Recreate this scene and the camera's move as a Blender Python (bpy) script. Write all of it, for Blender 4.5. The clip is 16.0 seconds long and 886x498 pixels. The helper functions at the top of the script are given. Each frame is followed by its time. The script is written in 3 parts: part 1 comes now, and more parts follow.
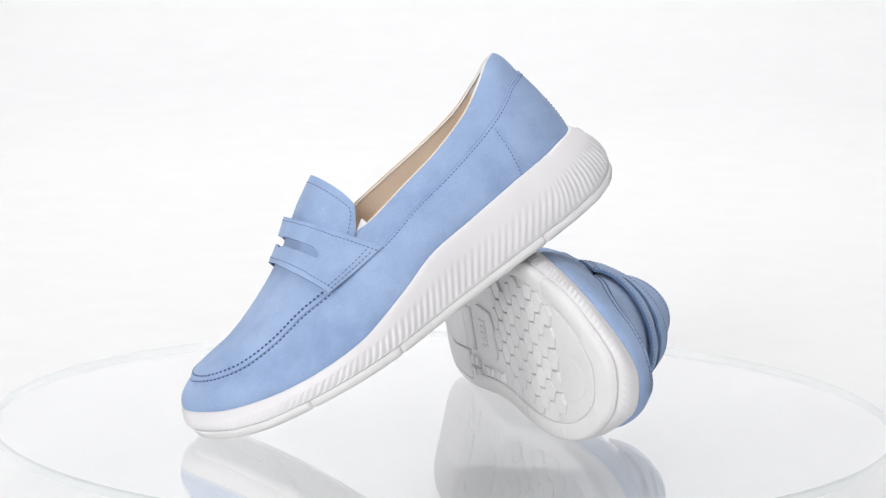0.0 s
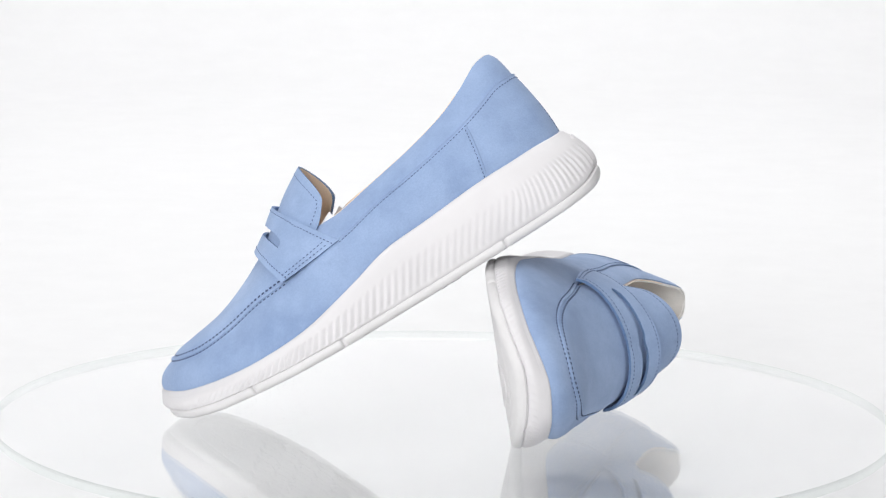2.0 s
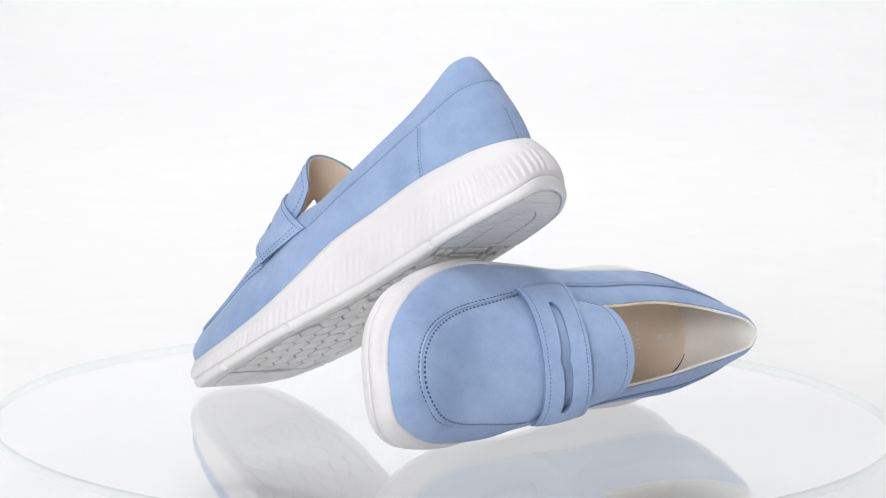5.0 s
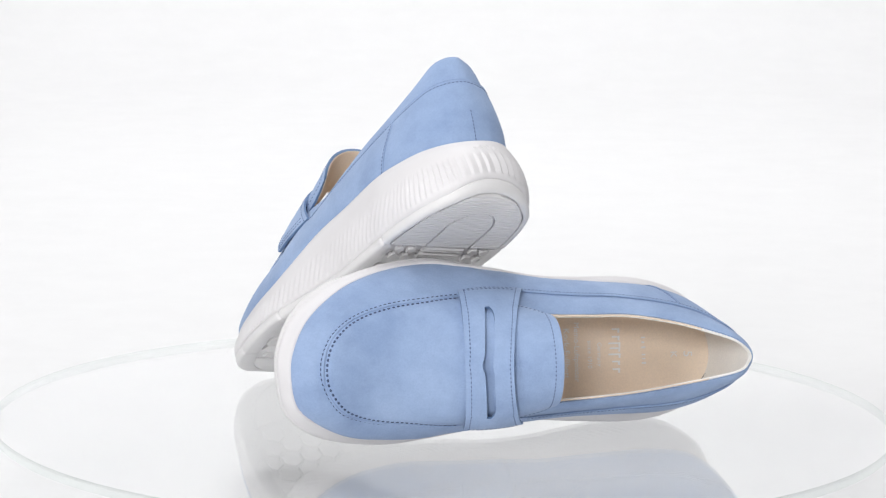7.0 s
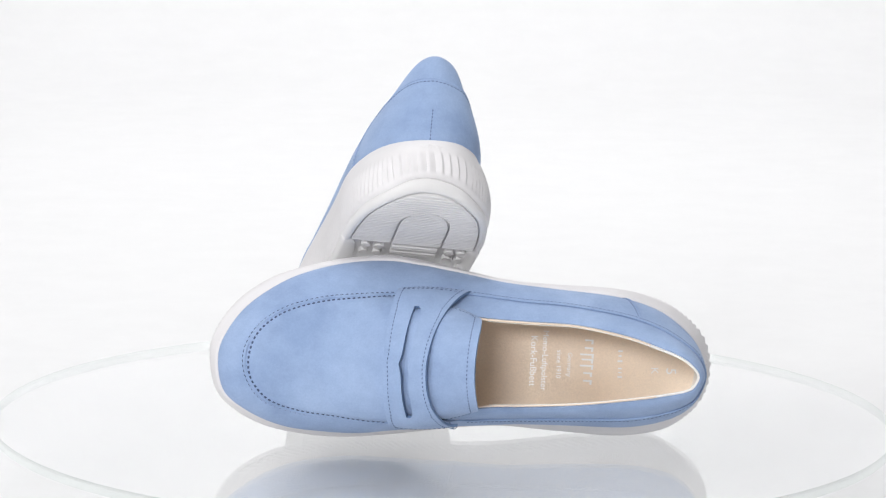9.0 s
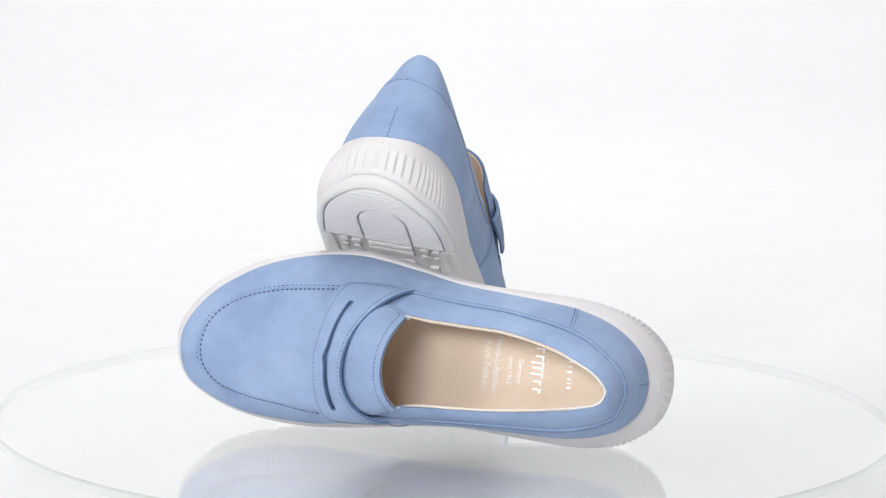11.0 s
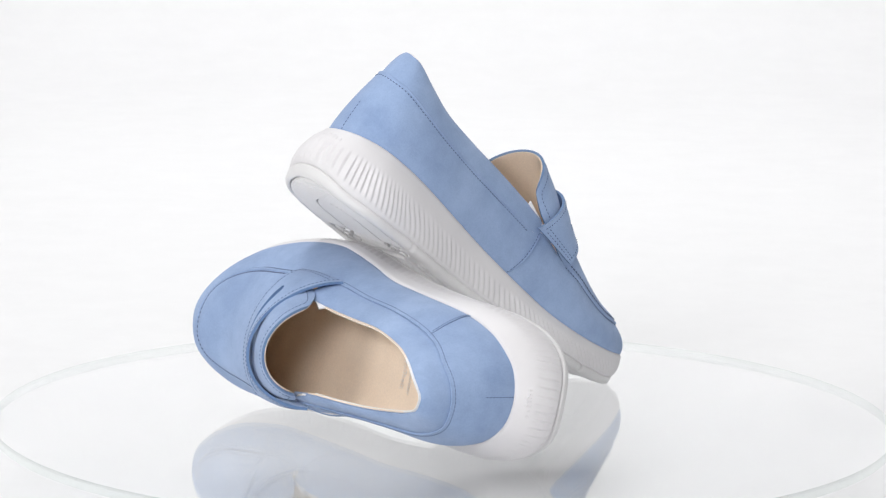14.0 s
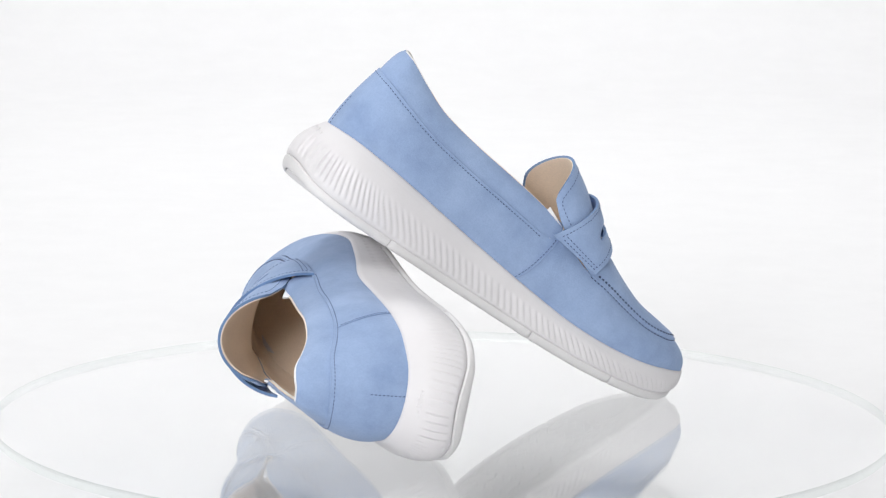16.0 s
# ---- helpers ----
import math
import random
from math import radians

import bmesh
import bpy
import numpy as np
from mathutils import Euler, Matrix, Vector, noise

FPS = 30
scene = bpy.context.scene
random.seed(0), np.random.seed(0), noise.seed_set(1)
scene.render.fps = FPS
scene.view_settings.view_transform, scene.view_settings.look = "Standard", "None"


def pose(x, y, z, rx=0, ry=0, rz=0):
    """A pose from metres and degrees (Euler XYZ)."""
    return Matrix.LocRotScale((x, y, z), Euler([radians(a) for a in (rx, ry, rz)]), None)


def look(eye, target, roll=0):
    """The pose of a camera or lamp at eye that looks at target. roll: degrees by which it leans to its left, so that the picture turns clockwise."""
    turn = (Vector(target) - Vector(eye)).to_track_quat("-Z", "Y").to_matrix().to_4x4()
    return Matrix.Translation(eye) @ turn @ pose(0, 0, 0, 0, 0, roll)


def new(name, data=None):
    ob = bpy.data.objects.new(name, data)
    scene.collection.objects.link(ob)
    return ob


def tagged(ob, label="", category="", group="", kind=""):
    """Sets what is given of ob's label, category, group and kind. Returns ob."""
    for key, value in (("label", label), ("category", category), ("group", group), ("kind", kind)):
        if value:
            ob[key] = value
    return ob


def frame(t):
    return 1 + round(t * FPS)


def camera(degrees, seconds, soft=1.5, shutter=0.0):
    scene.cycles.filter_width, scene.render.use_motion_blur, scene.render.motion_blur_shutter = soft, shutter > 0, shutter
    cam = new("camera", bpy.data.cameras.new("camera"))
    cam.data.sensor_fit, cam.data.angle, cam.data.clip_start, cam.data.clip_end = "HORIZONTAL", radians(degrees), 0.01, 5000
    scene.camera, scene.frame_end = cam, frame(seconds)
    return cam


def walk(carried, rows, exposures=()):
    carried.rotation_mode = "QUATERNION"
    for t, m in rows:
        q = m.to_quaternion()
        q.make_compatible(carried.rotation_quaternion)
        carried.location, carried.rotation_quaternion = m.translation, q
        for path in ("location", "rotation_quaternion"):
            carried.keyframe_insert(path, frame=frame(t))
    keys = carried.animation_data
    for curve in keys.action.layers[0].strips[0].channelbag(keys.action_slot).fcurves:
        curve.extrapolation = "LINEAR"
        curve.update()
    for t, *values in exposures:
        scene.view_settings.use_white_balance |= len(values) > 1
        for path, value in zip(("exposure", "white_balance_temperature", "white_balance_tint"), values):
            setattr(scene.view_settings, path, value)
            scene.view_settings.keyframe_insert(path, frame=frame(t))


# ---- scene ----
# Two loafers lie on a slowly turning glass disc in a white photo studio.
CAMERA_AT = pose(-0.00757, -2.1001, 0.4546, 80.1468, 0, -0.1636) @ Matrix.Rotation(radians(0.929), 4, "Z")
cam = camera(12.567, 16.0, soft=1.2)
walk(cam, [(0.0, CAMERA_AT), (16.0, CAMERA_AT)], exposures=[(0.0, 0.0), (16.0, 0.0)])

TURN_RATE = -10.9351          # degrees a second, about the disc's axis
DISC_RADIUS = 0.2406
DISC_THICK = 0.0055


def lamp(name, eye, target, width, height, watts, colour=(1, 1, 1)):
    data = bpy.data.lights.new(name, "AREA")
    data.shape, data.size, data.size_y = "RECTANGLE", width, height
    data.energy, data.color = watts, colour
    ob = new(name, data)
    ob.matrix_world = look(eye, target)
    return ob


world = bpy.data.worlds.new("studio_air")
scene.world = world
world.use_nodes = True
world.node_tree.nodes["Background"].inputs[0].default_value = (1.0, 0.99, 0.985, 1)
world.node_tree.nodes["Background"].inputs[1].default_value = 0.15

lamp("softbox_top", (-0.15, -0.25, 1.9), (0, 0, 0.05), 1.6, 1.3, 14.5)
lamp("softbox_key", (-1.7, -1.5, 1.0), (0, 0, 0.08), 0.6, 0.7, 16)
lamp("softbox_front", (-0.7, -2.65, 1.05), (0, 0, 0.08), 0.9, 0.6, 39)
lamp("background_light", (0, 1.2, 1.8), (0, 1.8, 0.0), 0.6, 0.4, 21.5)
lamp("softbox_side", (1.9, -1.3, 0.9), (0, 0, 0.08), 0.9, 1.2, 6)


# ---- materials ----
def material(name):
    m = bpy.data.materials.new(name)
    m.use_nodes = True
    return m, m.node_tree, m.node_tree.nodes["Principled BSDF"]


def node(tree, kind, **values):
    n = tree.nodes.new(kind)
    for key, value in values.items():
        n.inputs[key].default_value = value
    return n


def noise_at(tree, scale, detail=4.0, rough=0.6):
    co = tree.nodes.new("ShaderNodeTexCoord")
    n = node(tree, "ShaderNodeTexNoise", Scale=scale, Detail=detail, Roughness=rough)
    tree.links.new(co.outputs["Object"], n.inputs["Vector"])
    return n


def ramp(tree, source, stops):
    r = tree.nodes.new("ShaderNodeValToRGB")
    while len(r.color_ramp.elements) < len(stops):
        r.color_ramp.elements.new(0.5)
    for e, (at, colour) in zip(r.color_ramp.elements, stops):
        e.position, e.color = at, (*colour, 1)
    tree.links.new(source, r.inputs[0])
    return r


def blend(tree, how, factor, a, b):
    m = tree.nodes.new("ShaderNodeMixRGB")
    m.blend_type = how
    m.inputs[0].default_value = factor
    tree.links.new(a, m.inputs[1])
    tree.links.new(b, m.inputs[2])
    return m


def bump(tree, source, strength, distance, normal=None):
    b = node(tree, "ShaderNodeBump", Strength=strength, Distance=distance)
    tree.links.new(source, b.inputs["Height"])
    if normal:
        tree.links.new(normal, b.inputs["Normal"])
    return b


def nubuck(name, low, high, rough=0.85, wear=0.55):
    """Brushed leather: cloudy nap at two scales, fine grain, sheen."""
    m, tree, p = material(name)
    cloud = noise_at(tree, 26, 5, 0.62)
    grain = noise_at(tree, 900, 3, 0.7)
    pore = noise_at(tree, 2600, 2, 0.6)
    base = ramp(tree, cloud.outputs["Fac"], [(0.32, low), (0.68, high)])
    fine = ramp(tree, grain.outputs["Fac"], [(0.25, (0.87, 0.88, 0.90)), (0.7, (1, 1, 1))])
    nap = noise_at(tree, 75, 3, 0.55)
    worn = ramp(tree, nap.outputs["Fac"], [(0.34, (0.87, 0.88, 0.90)), (0.56, (1, 1, 1)), (0.78, (1.05, 1.045, 1.03))])
    base = blend(tree, "MULTIPLY", wear, base.outputs[0], worn.outputs[0])
    mix = blend(tree, "MULTIPLY", 0.8, base.outputs[0], fine.outputs[0])
    tree.links.new(mix.outputs[0], p.inputs["Base Color"])
    b1 = bump(tree, grain.outputs["Fac"], 0.38, 0.0005)
    b2 = bump(tree, pore.outputs["Fac"], 0.2, 0.0002, b1.outputs[0])
    tree.links.new(b2.outputs[0], p.inputs["Normal"])
    p.inputs["Roughness"].default_value = rough
    p.inputs["Specular IOR Level"].default_value = 0.25
    p.inputs["Sheen Weight"].default_value = 0.12
    p.inputs["Sheen Roughness"].default_value = 0.5
    return m


def plastic(name, low, high, rough=0.5, grain_scale=700, depth=0.00015):
    """Moulded rubber or foam with a faint mottle."""
    m, tree, p = material(name)
    cloud = noise_at(tree, 30, 4, 0.6)
    grain = noise_at(tree, grain_scale, 3, 0.6)
    base = ramp(tree, cloud.outputs["Fac"], [(0.3, low), (0.7, high)])
    tree.links.new(base.outputs[0], p.inputs["Base Color"])
    b = bump(tree, grain.outputs["Fac"], 0.2, depth)
    tree.links.new(b.outputs[0], p.inputs["Normal"])
    p.inputs["Roughness"].default_value = rough
    return m


WALL = plastic("grey_wall_paint", (0.46, 0.46, 0.46), (0.50, 0.50, 0.50), 0.8, 220, 0.0008)
BLUE = nubuck("blue_nubuck", (0.254, 0.352, 0.553), (0.347, 0.456, 0.668))
BLUE_CUT = nubuck("blue_cut_edge", (0.12, 0.2, 0.36), (0.17, 0.27, 0.45))
CREAM = nubuck("cream_leather", (0.86, 0.71, 0.57), (0.91, 0.77, 0.63), 0.6, 0.15)
WHITE_LEATHER = nubuck("white_lining", (0.82, 0.80, 0.77), (0.88, 0.86, 0.83), 0.6, 0.15)
FOAM = plastic("white_foam", (0.665, 0.65, 0.665), (0.71, 0.695, 0.71), 0.55)
RUBBER = plastic("off_white_rubber", (0.66, 0.65, 0.656), (0.72, 0.71, 0.716), 0.5, 1100, 0.0006)
GROOVE = plastic("groove_rubber", (0.5, 0.5, 0.5), (0.56, 0.55, 0.55), 0.7)
ELASTIC = plastic("white_elastic", (0.78, 0.77, 0.78), (0.85, 0.84, 0.85), 0.9, 1500, 0.0005)
THREAD = plastic("slate_blue_thread", (0.035, 0.055, 0.115), (0.06, 0.09, 0.18), 0.8)
# near-black brown that stands in for shade at the insole's heel end
GAP_SHADE = plastic("brown_gap_shade", (0.03, 0.02, 0.015), (0.05, 0.035, 0.025), 0.9)
THREAD_SOFT = plastic("blue_thread", (0.06, 0.095, 0.19), (0.10, 0.145, 0.27), 0.8)

SILVER, silver_tree, silver_p = material("silver_print")
silver_p.inputs["Base Color"].default_value = (0.86, 0.86, 0.87, 1)
silver_p.inputs["Metallic"].default_value = 0.6
silver_p.inputs["Roughness"].default_value = 0.42

# clear sheet: what is not mirrored at the surface goes straight through
GLASS = bpy.data.materials.new("clear_glass")
GLASS.use_nodes = True
gt = GLASS.node_tree
gt.nodes.clear()
glass_out = gt.nodes.new("ShaderNodeOutputMaterial")
glass_mix = gt.nodes.new("ShaderNodeMixShader")
glass_facing = node(gt, "ShaderNodeLayerWeight", Blend=0.5)
glass_power = gt.nodes.new("ShaderNodeMath")
glass_power.operation, glass_power.inputs[1].default_value = "POWER", 5.0
glass_fresnel = gt.nodes.new("ShaderNodeMath")
glass_fresnel.operation = "MULTIPLY_ADD"
glass_fresnel.inputs[1].default_value, glass_fresnel.inputs[2].default_value = 0.66, 0.05
gt.links.new(glass_facing.outputs["Facing"], glass_power.inputs[0])
gt.links.new(glass_power.outputs[0], glass_fresnel.inputs[0])
glass_clear = node(gt, "ShaderNodeBsdfTransparent", Color=(0.995, 0.997, 0.996, 1))
glass_gloss = node(gt, "ShaderNodeBsdfGlossy", Color=(1, 1, 1, 1), Roughness=0.012)
gt.links.new(glass_fresnel.outputs[0], glass_mix.inputs[0])
gt.links.new(glass_clear.outputs[0], glass_mix.inputs[1])
gt.links.new(glass_gloss.outputs[0], glass_mix.inputs[2])
gt.links.new(glass_mix.outputs[0], glass_out.inputs[0])
GLASS_EDGE = bpy.data.materials.new("green_glass_edge")
GLASS_EDGE.use_nodes = True
et = GLASS_EDGE.node_tree
et.nodes.clear()
edge_out = et.nodes.new("ShaderNodeOutputMaterial")
edge_mix = node(et, "ShaderNodeMixShader", Fac=0.2)
edge_clear = node(et, "ShaderNodeBsdfTransparent", Color=(0.95, 0.978, 0.967, 1))
edge_gloss = node(et, "ShaderNodeBsdfGlossy", Color=(0.96, 1.0, 0.985, 1), Roughness=0.3)
et.links.new(edge_clear.outputs[0], edge_mix.inputs[1])
et.links.new(edge_gloss.outputs[0], edge_mix.inputs[2])
et.links.new(edge_mix.outputs[0], edge_out.inputs[0])

PAPER = plastic("white_paper", (0.80, 0.80, 0.808), (0.82, 0.82, 0.828), 0.9, 260, 0.0003)


# ---- mesh helpers ----
def mesh_of(name, verts, faces, mats, smooth=True, sharp=40, slots=None):
    me = bpy.data.meshes.new(name)
    me.from_pydata([tuple(v) for v in verts], [], [tuple(f) for f in faces])
    for m in mats if isinstance(mats, (list, tuple)) else [mats]:
        me.materials.append(m)
    if slots is not None:
        me.polygons.foreach_set("material_index", slots)
    if smooth:
        me.polygons.foreach_set("use_smooth", [True] * len(me.polygons))
        me.set_sharp_from_angle(angle=radians(sharp))
    me.update()
    return me


def part(name, me, parent, label=""):
    ob = new(name, me)
    ob.parent = parent
    return tagged(ob, label) if label else ob


def spline(ctrl, k, closed=False):
    """Catmull-Rom through the rows of ctrl at the places k."""
    c = np.asarray(ctrl, float)
    n = len(c)
    k = np.asarray(k, float)
    i = np.floor(k).astype(int)
    if not closed:
        i = np.clip(i, 0, n - 2)
    f = (k - i)[..., None]

    def at(j):
        if closed:
            return c[j % n]
        lo, hi = j < 0, j > n - 1
        out = c[np.clip(j, 0, n - 1)].copy()
        out[lo] = 2 * c[0] - c[1]
        out[hi] = 2 * c[-1] - c[-2]
        return out
    p0, p1, p2, p3 = at(i - 1), at(i), at(i + 1), at(i + 2)
    return 0.5 * (2 * p1 + (p2 - p0) * f + (2 * p0 - 5 * p1 + 4 * p2 - p3) * f ** 2 + (3 * p1 - p0 - 3 * p2 + p3) * f ** 3)


def normals(P, wrap=False):
    if wrap:
        du = np.roll(P, -1, 0) - np.roll(P, 1, 0)
    else:
        du = np.gradient(P, axis=0)
    dv = np.gradient(P, axis=1)
    n = np.cross(du, dv)
    return n / np.maximum(np.linalg.norm(n, axis=-1, keepdims=True), 1e-9)


def slab(P, thick, wrap=False, keep=None, flip=False):
    """A sheet of the given thickness on the grid P: outside, inside and rims. Returns verts, faces and 1 for each rim face."""
    n, m = P.shape[:2]
    N = normals(P, wrap) * (-1 if flip else 1)
    verts = np.concatenate([P.reshape(-1, 3), (P - N * thick).reshape(-1, 3)])
    faces, slots, edges, size = [], [], {}, n * m
    for i in range(n if wrap else n - 1):
        for j in range(m - 1):
            if keep is not None and not keep[i, j]:
                continue
            q = [i * m + j, (i + 1) % n * m + j, (i + 1) % n * m + j + 1, i * m + j + 1]
            if flip:
                q.reverse()
            faces += [q, [size + v for v in reversed(q)]]
            slots += [0, 0]
            for a, b in zip(q, q[1:] + q[:1]):
                if (b, a) in edges:
                    del edges[(b, a)]
                else:
                    edges[(a, b)] = 1
    for a, b in edges:
        faces.append([b, a, size + a, size + b])
        slots.append(1)
    return verts, faces, slots


def rows_mesh(P, wrap=True):
    """Faces of an open grid whose first axis closes on itself."""
    n, m = P.shape[:2]
    return P.reshape(-1, 3), [[i * m + j, (i + 1) % n * m + j, (i + 1) % n * m + j + 1, i * m + j + 1]
                              for i in range(n if wrap else n - 1) for j in range(m - 1)]


def resample(line, step):
    line = np.asarray(line, float)
    d = np.r_[0, np.cumsum(np.linalg.norm(np.diff(line[:, :3], axis=0), axis=1))]
    s = np.arange(step / 2, d[-1], step)
    return np.stack([np.interp(s, d, line[:, a]) for a in range(line.shape[1])], 1)


def stitches(line, outs, pitch=2.5, length=1.7, width=0.62, sink=0.1):
    """Small rounded dashes of thread along a line; outs are the surface's normals there."""
    data = resample(np.c_[line, outs], pitch)
    verts, faces = [], []
    for i in range(len(data) - 1):
        p, n = data[i, :3], data[i, 3:]
        t = data[i + 1, :3] - p
        t /= max(np.linalg.norm(t), 1e-9)
        n = n / max(np.linalg.norm(n), 1e-9)
        b = np.cross(n, t)
        k = len(verts)
        h, w = length / 2, width / 2
        for a, c, e in ((-h, 0, -sink), (-h * 0.6, -w, 0.05), (-h * 0.6, 0, 0.32), (-h * 0.6, w, 0.05),
                        (h * 0.6, -w, 0.05), (h * 0.6, 0, 0.32), (h * 0.6, w, 0.05), (h, 0, -sink)):
            verts.append(p + t * a + b * c + n * e)
        faces += [[k, k + 2, k + 1], [k, k + 3, k + 2], [k + 1, k + 2, k + 5, k + 4], [k + 2, k + 3, k + 6, k + 5],
                  [k + 7, k + 4, k + 5], [k + 7, k + 5, k + 6]]
    return verts, faces


# ---- studio ----
def studio():
    # floor, sweep and back wall in one curved sheet, closed to the sides and above
    prof = [(-4.0, -0.05), (1.6, -0.05)]
    prof += [(1.6 + 0.9 * math.sin(a), 0.85 - 0.9 * math.cos(a)) for a in np.linspace(0.1, math.pi / 2, 12)]
    prof += [(2.5, 3.2)]
    P = np.array([[(x, y, z) for y, z in prof] for x in np.linspace(-3.2, 3.2, 9)])
    verts, faces = rows_mesh(P, False)
    tagged(new("backdrop", mesh_of("backdrop", verts, faces, PAPER)), "seamless white studio paper sweeping up behind the set",
           "backdrop", kind="structure")
    # unseen plain painted walls and ceiling, added to close the room and limit bounce
    for name, x0, y0, z0, x1, y1, z1 in (("wall_west", -3.4, -4.1, -0.1, -3.25, 2.6, 3.2), ("wall_east", 3.25, -4.1, -0.1, 3.4, 2.6, 3.2),
                                         ("wall_south", -3.4, -4.3, -0.1, 3.4, -4.12, 3.2), ("ceiling", -3.4, -4.3, 3.22, 3.4, 2.7, 3.35)):
        v = [(x, y, z) for x in (x0, x1) for y in (y0, y1) for z in (z0, z1)]
        f = [[0, 1, 3, 2], [4, 6, 7, 5], [0, 4, 5, 1], [2, 3, 7, 6], [0, 2, 6, 4], [1, 5, 7, 3]]
        tagged(new(name, mesh_of(name, v, f, WALL, False)), "unseen added matt light grey painted studio " + ("ceiling" if name == "ceiling" else "wall"),
               "ceiling" if name == "ceiling" else "wall", kind="structure")


studio()


def turntable():
    base = new("turntable")
    tagged(base, "round clear glass turntable with a pale green polished edge", "turntable")
    n = 180
    r, h, c = DISC_RADIUS, DISC_THICK, 0.0012
    prof = [(r - c, 0.0), (r, -c), (r, -h + c), (r - c, -h)]
    verts = [(q * math.cos(2 * math.pi * i / n), q * math.sin(2 * math.pi * i / n), z) for i in range(n) for q, z in prof]
    edge = [[i * 4 + j, i * 4 + j + 1, (i + 1) % n * 4 + j + 1, (i + 1) % n * 4 + j] for i in range(n) for j in range(3)]
    # the lower face at its apparent depth through the glass
    sheet = [(x, y, z if z > -c / 2 else -0.001) for x, y, z in verts]
    plate = [[i * 4 for i in range(n)], [i * 4 + 3 for i in range(n)]]
    part("glass_plate", mesh_of("glass_plate", sheet, plate, GLASS, False), base)
    part("polished_edge", mesh_of("polished_edge", verts, edge, GLASS_EDGE, True, 30), base, "pale green polished glass edge")
    return base


# ---- the shoe, in millimetres: x to the toe, y to the outer side, z up ----
# stations round the shoe from the heel along the outer side: outline of the sole, feather line, top of the wall
STATIONS = [
    ((-10.1, 0.3), (-1.5, 2.7, 40.6), (9.2, -1.5, 95.2)), ((-7.8, 14.4), (2.8, 15.5, 40.2), (12.6, 3.7, 95.5)),
    ((1.3, 25.4), (12.6, 24.9, 40.2), (19.3, 8.7, 93.6)), ((15.6, 33.3), (25, 31.1, 39.5), (31.7, 13.7, 86.4)),
    ((40.2, 37.9), (44.9, 35.9, 38.6), (46.9, 18.3, 79.4)), ((71.8, 39), (76.3, 38.1, 35.3), (70.2, 22.3, 72.5)),
    ((97.3, 40.6), (103.2, 40.4, 32.6), (93.8, 22.8, 67.4)), ((120.9, 44.7), (125.5, 44.5, 25.9), (116.7, 23.5, 62.4)),
    ((142.3, 49.2), (146.4, 47.5, 20.1), (140.7, 33, 46.3)), ((157.7, 50.8), (159.7, 48.8, 17.2), (158.2, 31.8, 45.1)),
    ((178.7, 48.8), (176.2, 47.3, 15.7), (176.8, 30.1, 42.8)), ((197.7, 44.4), (194.6, 43.1, 15.5), (196.2, 27.6, 38.3)),
    ((218.5, 37.5), (213.4, 35.4, 17.1), (214.6, 21.9, 36.1)), ((237.1, 24.4), (233.2, 21.6, 20.8), (227.4, 13.5, 37.2)),
    ((248.3, 7.3), (244.9, 6.4, 25.6), (234.7, 2.9, 38.9)), ((249.4, -7), (248.3, -6.1, 28.1), (236, -8.3, 39.6)),
    ((245.1, -21.9), (244.1, -21.8, 26.5), (231.6, -18.6, 40.3)), ((233.9, -32.3), (230.5, -30.7, 23.7), (223.3, -26.1, 39)),
    ((219.4, -38.6), (213.2, -36.6, 20.7), (207.1, -30.5, 38.5)), ((201, -41.9), (194.5, -38.4, 18.8), (190.1, -32, 41.1)),
    ((180.7, -43), (175.5, -37.9, 18.2), (172.3, -33.6, 45)), ((161.4, -41.3), (158.5, -35.9, 18.9), (156.5, -33.3, 47.7)),
    ((139.2, -38), (140.6, -34, 21), (139.4, -32.9, 50.7)), ((118.1, -34.3), (120.5, -32.1, 23.7), (114.6, -25.3, 65.3)),
    ((95, -32.8), (96.5, -29.8, 27.4), (91.4, -23.9, 69.3)), ((69.8, -33.6), (68.5, -29.6, 31.9), (67.4, -21.9, 73.1)),
    ((38.6, -34.3), (36.8, -28.3, 37.2), (43.3, -18.4, 78.5)), ((15.3, -30.9), (17.2, -24.4, 39.9), (27.2, -15.3, 85.5)),
    ((2, -23.3), (6.9, -18.9, 41), (14.4, -11.5, 92.3)), ((-6.6, -13.7), (-0.1, -9.9, 41.1), (10.1, -6.5, 94.3))]
COUNT = len(STATIONS)
OUTLINE = np.array([s[0] for s in STATIONS], float)
FEATHER = np.array([s[1] for s in STATIONS], float)
TOPS = np.array([s[2] for s in STATIONS], float)
REAR_TOPS = TOPS.copy()
REAR_TOPS[8], REAR_TOPS[22] = (138, 26, 60), (137, -28.5, 60)
FRONT_TOPS = TOPS.copy()
FRONT_TOPS[7], FRONT_TOPS[23], FRONT_TOPS[6], FRONT_TOPS[24] = (122, 31.5, 53.5), (125, -30, 57.5), (100, 31, 57), (100, -29.5, 59)
FRONT_TOPS[8], FRONT_TOPS[22] = (141, 32, 50), (140, -31.8, 53.5)


def seam_height(k):
    """Where the collar seam runs up the wall, 0 to 1."""
    return np.interp(k % 30, [0, 3, 7.5, 22.5, 26, 28, 30], [0.717, 0.714, 0.683, 0.696, 0.675, 0.681, 0.717])
